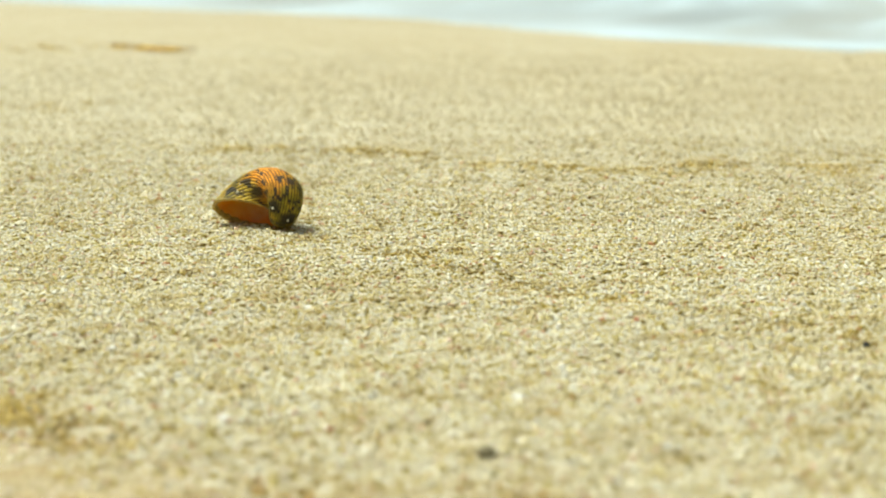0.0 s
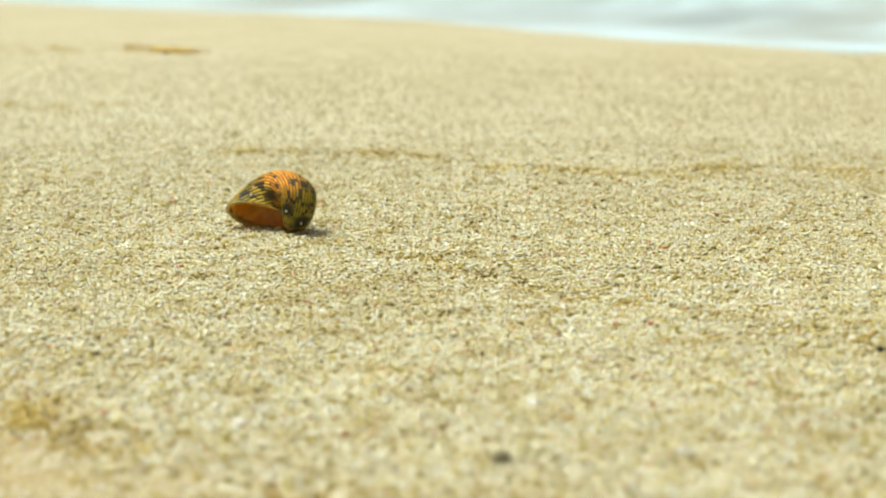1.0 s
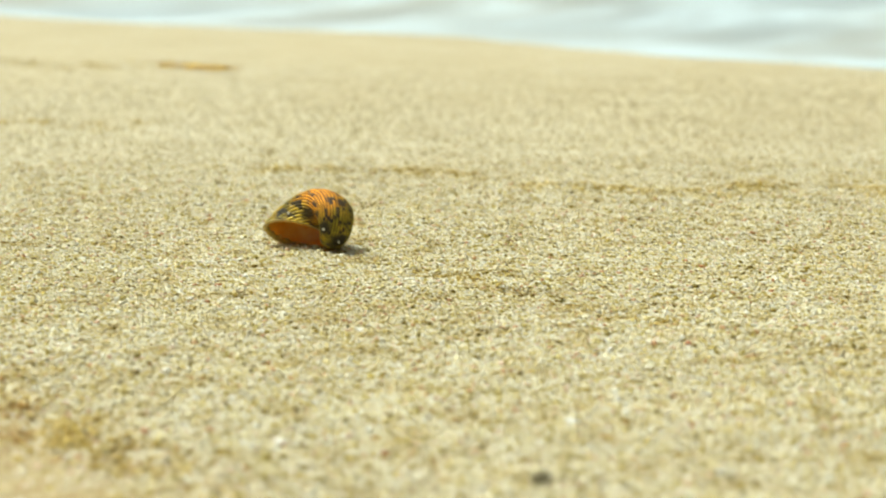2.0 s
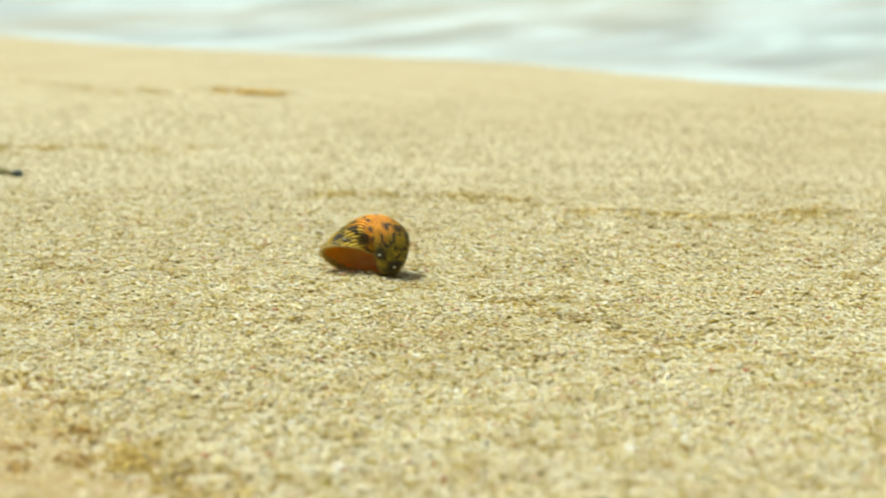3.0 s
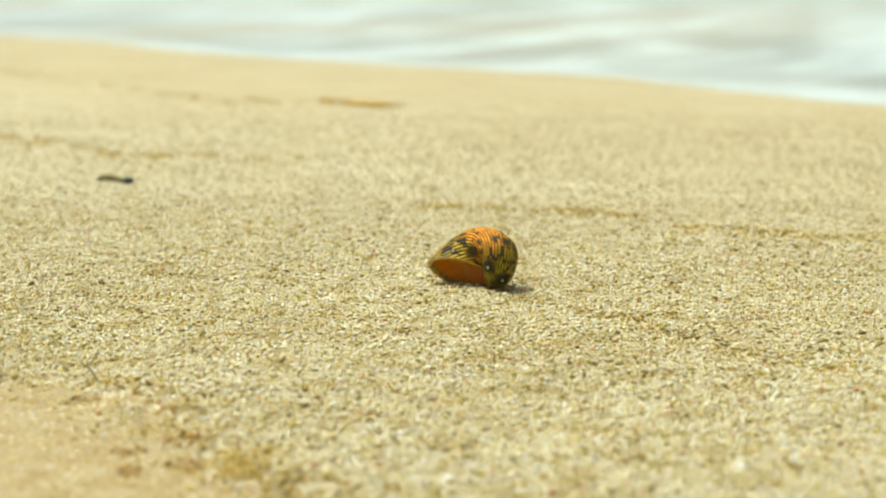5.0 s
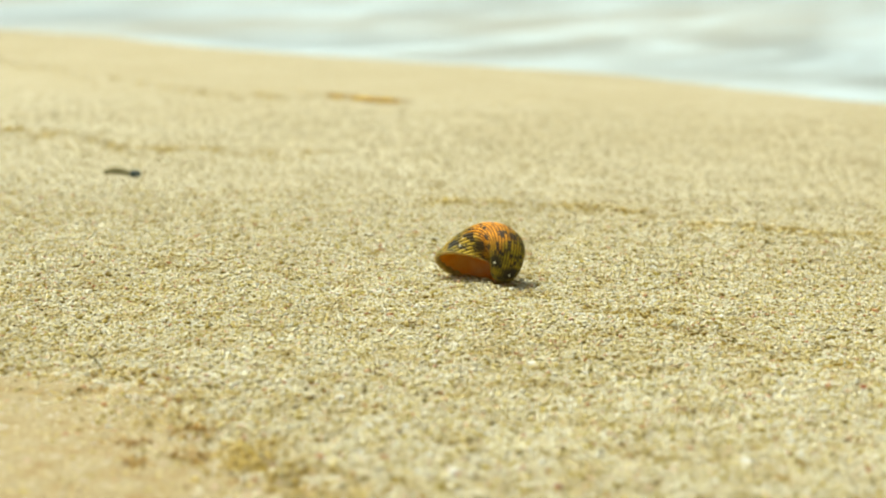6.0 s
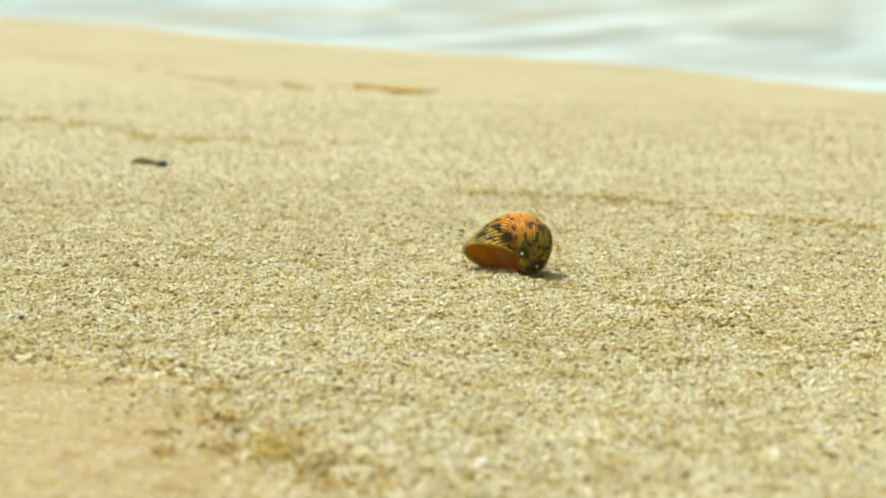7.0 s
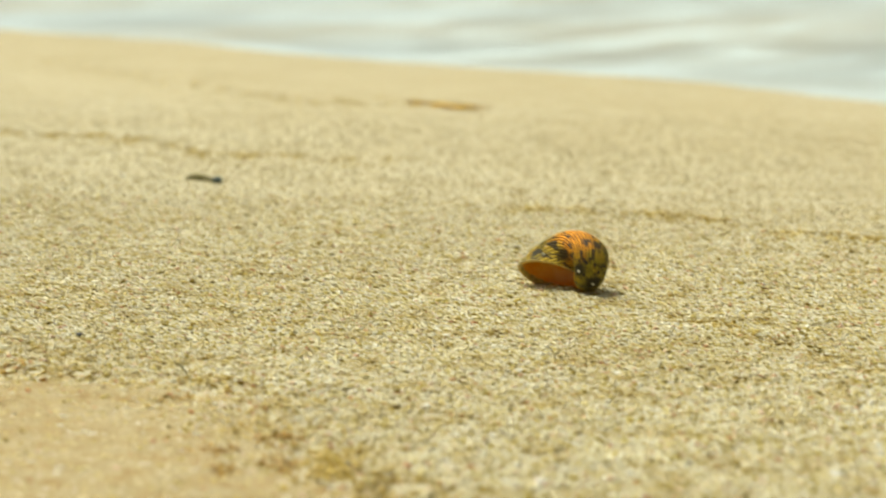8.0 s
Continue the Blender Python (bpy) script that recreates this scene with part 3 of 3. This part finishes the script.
RUST_CLUMPS = [(-0.1015, 0.4682, 0.0026, 0.6), (-0.1188, 0.4794, 0.0030, 0.3), (-0.1124, 0.4593, 0.0030, 0.3), (-0.1086, 0.4912, 0.0026, 0.4)]
pit_grains("edge_grains", OCHRE_CLUMPS, 70, 0.00055, 120, "olive-ochre grains gathered at the edge of smooth sand", OCHRE, 0.0005, 1.0)
pit_grains("edge_grains", RUST_CLUMPS, 50, 0.00050, 121, "rust-orange grains gathered at the edge of smooth sand", RUST, 0.0006, 0.9)
pit_grains("edge_grains", SCOUR_PITS[1::2], 14, 0.00055, 119, "rust-orange grains at the edge of smooth sand", RUST, 0.0004, 1.7)


def ground_at(x, y):
    return float(sand_height(np.array([x]), np.array([y]))[0])


def dry_leaf(tip, stalk, wide, tall):
    """A narrow dry leaf, curled along its length, lying on the sand."""
    root = new("dry_leaf")
    a, b = Vector((*tip, 0)), Vector((*stalk, 0))
    length = (b - a).length
    bm = bmesh.new()
    rows = []
    n, k = 40, 10
    for i in range(n + 1):
        t = i / n
        half = wide * (0.04 + math.sin(math.pi * t ** 1.6)) ** 0.9 * (1 + 0.12 * math.sin(t * 31))
        row = []
        for j in range(k + 1):
            c = 2 * j / k - 1
            z = tall * (1.0 - 0.7 * c * c) * math.sin(math.pi * (0.04 + 0.90 * t ** 1.4)) + 0.0006 * math.sin(t * 17 + c * 3)
            row.append(bm.verts.new((t * length, c * half * (0.8 + 0.2 * math.cos(t * 9)), z)))
        rows.append(row)
    for i in range(n):
        for j in range(k):
            bm.faces.new((rows[i][j], rows[i + 1][j], rows[i + 1][j + 1], rows[i][j + 1]))
    bmesh.ops.solidify(bm, geom=bm.faces[:], thickness=0.0004)
    part("blade", bm, LEAF, root)
    bm = bmesh.new()
    bmesh.ops.create_cone(bm, segments=8, radius1=0.0006, radius2=0.0003, depth=length * 1.12, matrix=Matrix.Translation((length * 0.56, 0, tall * 0.95)) @ pose(0, 0, 0, 0, 90, 0))
    part("midrib", bm, STALK, root, "brown midrib and stalk")
    root.matrix_world = pose(a.x, a.y, ground_at(*((a + b) / 2).xy) + 0.0003, 0, 0, math.degrees(math.atan2(b.y - a.y, b.x - a.x)))
    return tagged(root, "curled orange-brown dry leaf on the far sand", "leaf")


dry_leaf((-0.2235, 1.538), (-0.168, 1.503), 0.010, 0.0022)


def weed_scrap(line, radius, name, label, category):
    """A thin dried strand of weed lying in a bend on the sand."""
    bm = bmesh.new()
    rings = []
    for i, (x, y, lift) in enumerate(line):
        r = radius * (1.0 - 0.5 * abs(2 * i / (len(line) - 1) - 1))
        z = ground_at(x, y) + lift
        rings.append([bm.verts.new((x, y + r * 1.3 * math.cos(a), z + r * math.sin(a))) for a in (math.tau * q / 8 for q in range(8))])
    for p0, p1 in zip(rings, rings[1:]):
        for q in range(8):
            bm.faces.new((p0[q], p1[q], p1[(q + 1) % 8], p0[(q + 1) % 8]))
    for ring in (rings[0], rings[-1]):
        bm.faces.new(ring)
    bmesh.ops.recalc_face_normals(bm, faces=bm.faces[:])
    me = bpy.data.meshes.new(name)
    bm.to_mesh(me)
    bm.free()
    me.materials.append(WEED)
    return tagged(new(name, me), label, category)


weed_scrap([(-0.2540, 1.0200, 0.0006), (-0.2525, 1.0195, 0.0016), (-0.2500, 1.0180, 0.0022), (-0.2470, 1.0165, 0.0021), (-0.2440, 1.0145, 0.0020), (-0.2415, 1.0125, 0.0016), (-0.2395, 1.0110, 0.0010)], 0.0016, "seaweed_scrap", "thin olive-brown scrap of dried seaweed beside a stone", "seaweed")
weed_scrap([(-0.1520, 0.5773, 0.0006), (-0.1496, 0.5705, 0.0013), (-0.1468, 0.5643, 0.0016), (-0.1438, 0.5575, 0.0015), (-0.1412, 0.5513, 0.0012), (-0.1378, 0.5406, 0.0006)], 0.00035, "plant_fibre", "short dry grass fibre lying on the sand", "twig")

CHIPS = ((-0.0449, 0.4569, 0.0016), (-0.0349, 0.5799, 0.0011), (-0.0604, 0.5783, 0.0012), (0.0159, 0.4709, 0.0017), (-0.1129, 0.7463, 0.0013),
         (-0.0591, 0.4974, 0.0011), (-0.2848, 1.0229, 0.0014), (-0.0778, 0.5263, 0.0012), (-0.0854, 0.6274, 0.0010), (-0.0163, 0.6890, 0.0009),
         (-0.0784, 0.5255, 0.0009), (-0.0673, 0.4974, 0.0010), (-0.0592, 0.4980, 0.0009), (-0.0662, 0.4725, 0.0008), (-0.0524, 0.4564, 0.0009), (-0.0966, 0.4980, 0.0009), (-0.0615, 0.4376, 0.0009), (-0.0959, 0.6006, 0.0008), (-0.0207, 0.5705, 0.0008), (0.0275, 0.5022, 0.0010), (0.0663, 0.4791, 0.0009), (0.0437, 0.4340, 0.0011))
for n, (x, y, r) in enumerate(CHIPS):
    stone("shell_chip", (x, y), (r, r * 0.8, r * 0.55), 20 + n, CHALK, "small white chip of broken shell among sand grains", "shell chip", "white shell chips")
for n, (x, y, r) in enumerate(((0.0483, 0.5584, 0.0009), (-0.1340, 0.4846, 0.0009), (-0.0289, 0.7032, 0.0007), (-0.0326, 0.4962, 0.0008), (-0.0229, 0.4510, 0.0010), (-0.0855, 0.4510, 0.0008), (0.0416, 0.4736, 0.0008), (0.0839, 0.5482, 0.0006))):
    stone("coral_fragment", (x, y), (r, r * 0.8, r * 0.6), 40 + n, CORAL, "tiny red-brown coral fragment among sand grains", "coral", "red coral fragments")
stone("grey_stone", (0.0082, 0.4265), (0.0019, 0.0017, 0.0016), 50, OLIVE, "small olive-grey stone half sunk in sand", "stone")
for n, (x, y, r) in enumerate(((-0.0799, 0.4525, 0.0012), (-0.0536, 0.4194, 0.0011), (-0.0427, 0.4704, 0.0008), (-0.0870, 0.4693, 0.0012), (0.0642, 0.5705, 0.0006), (0.0288, 0.5823, 0.0006))):
    stone("olive_chip", (x, y), (r, r * 0.85, r * 0.6), 60 + n, OLIVE, "tiny dark olive stone chip among sand grains", "stone chip", "olive stone chips")
strand("ochre_grains", SCOUR[:9], 2600, 0.0120, 0.00055, 117, "scattered ochre grains beside the smooth hollow")
pit_grains("pit_grains", SINGLE_PITS, 34, 0.00050, 118, "dark ochre grains in small pits of the sand")
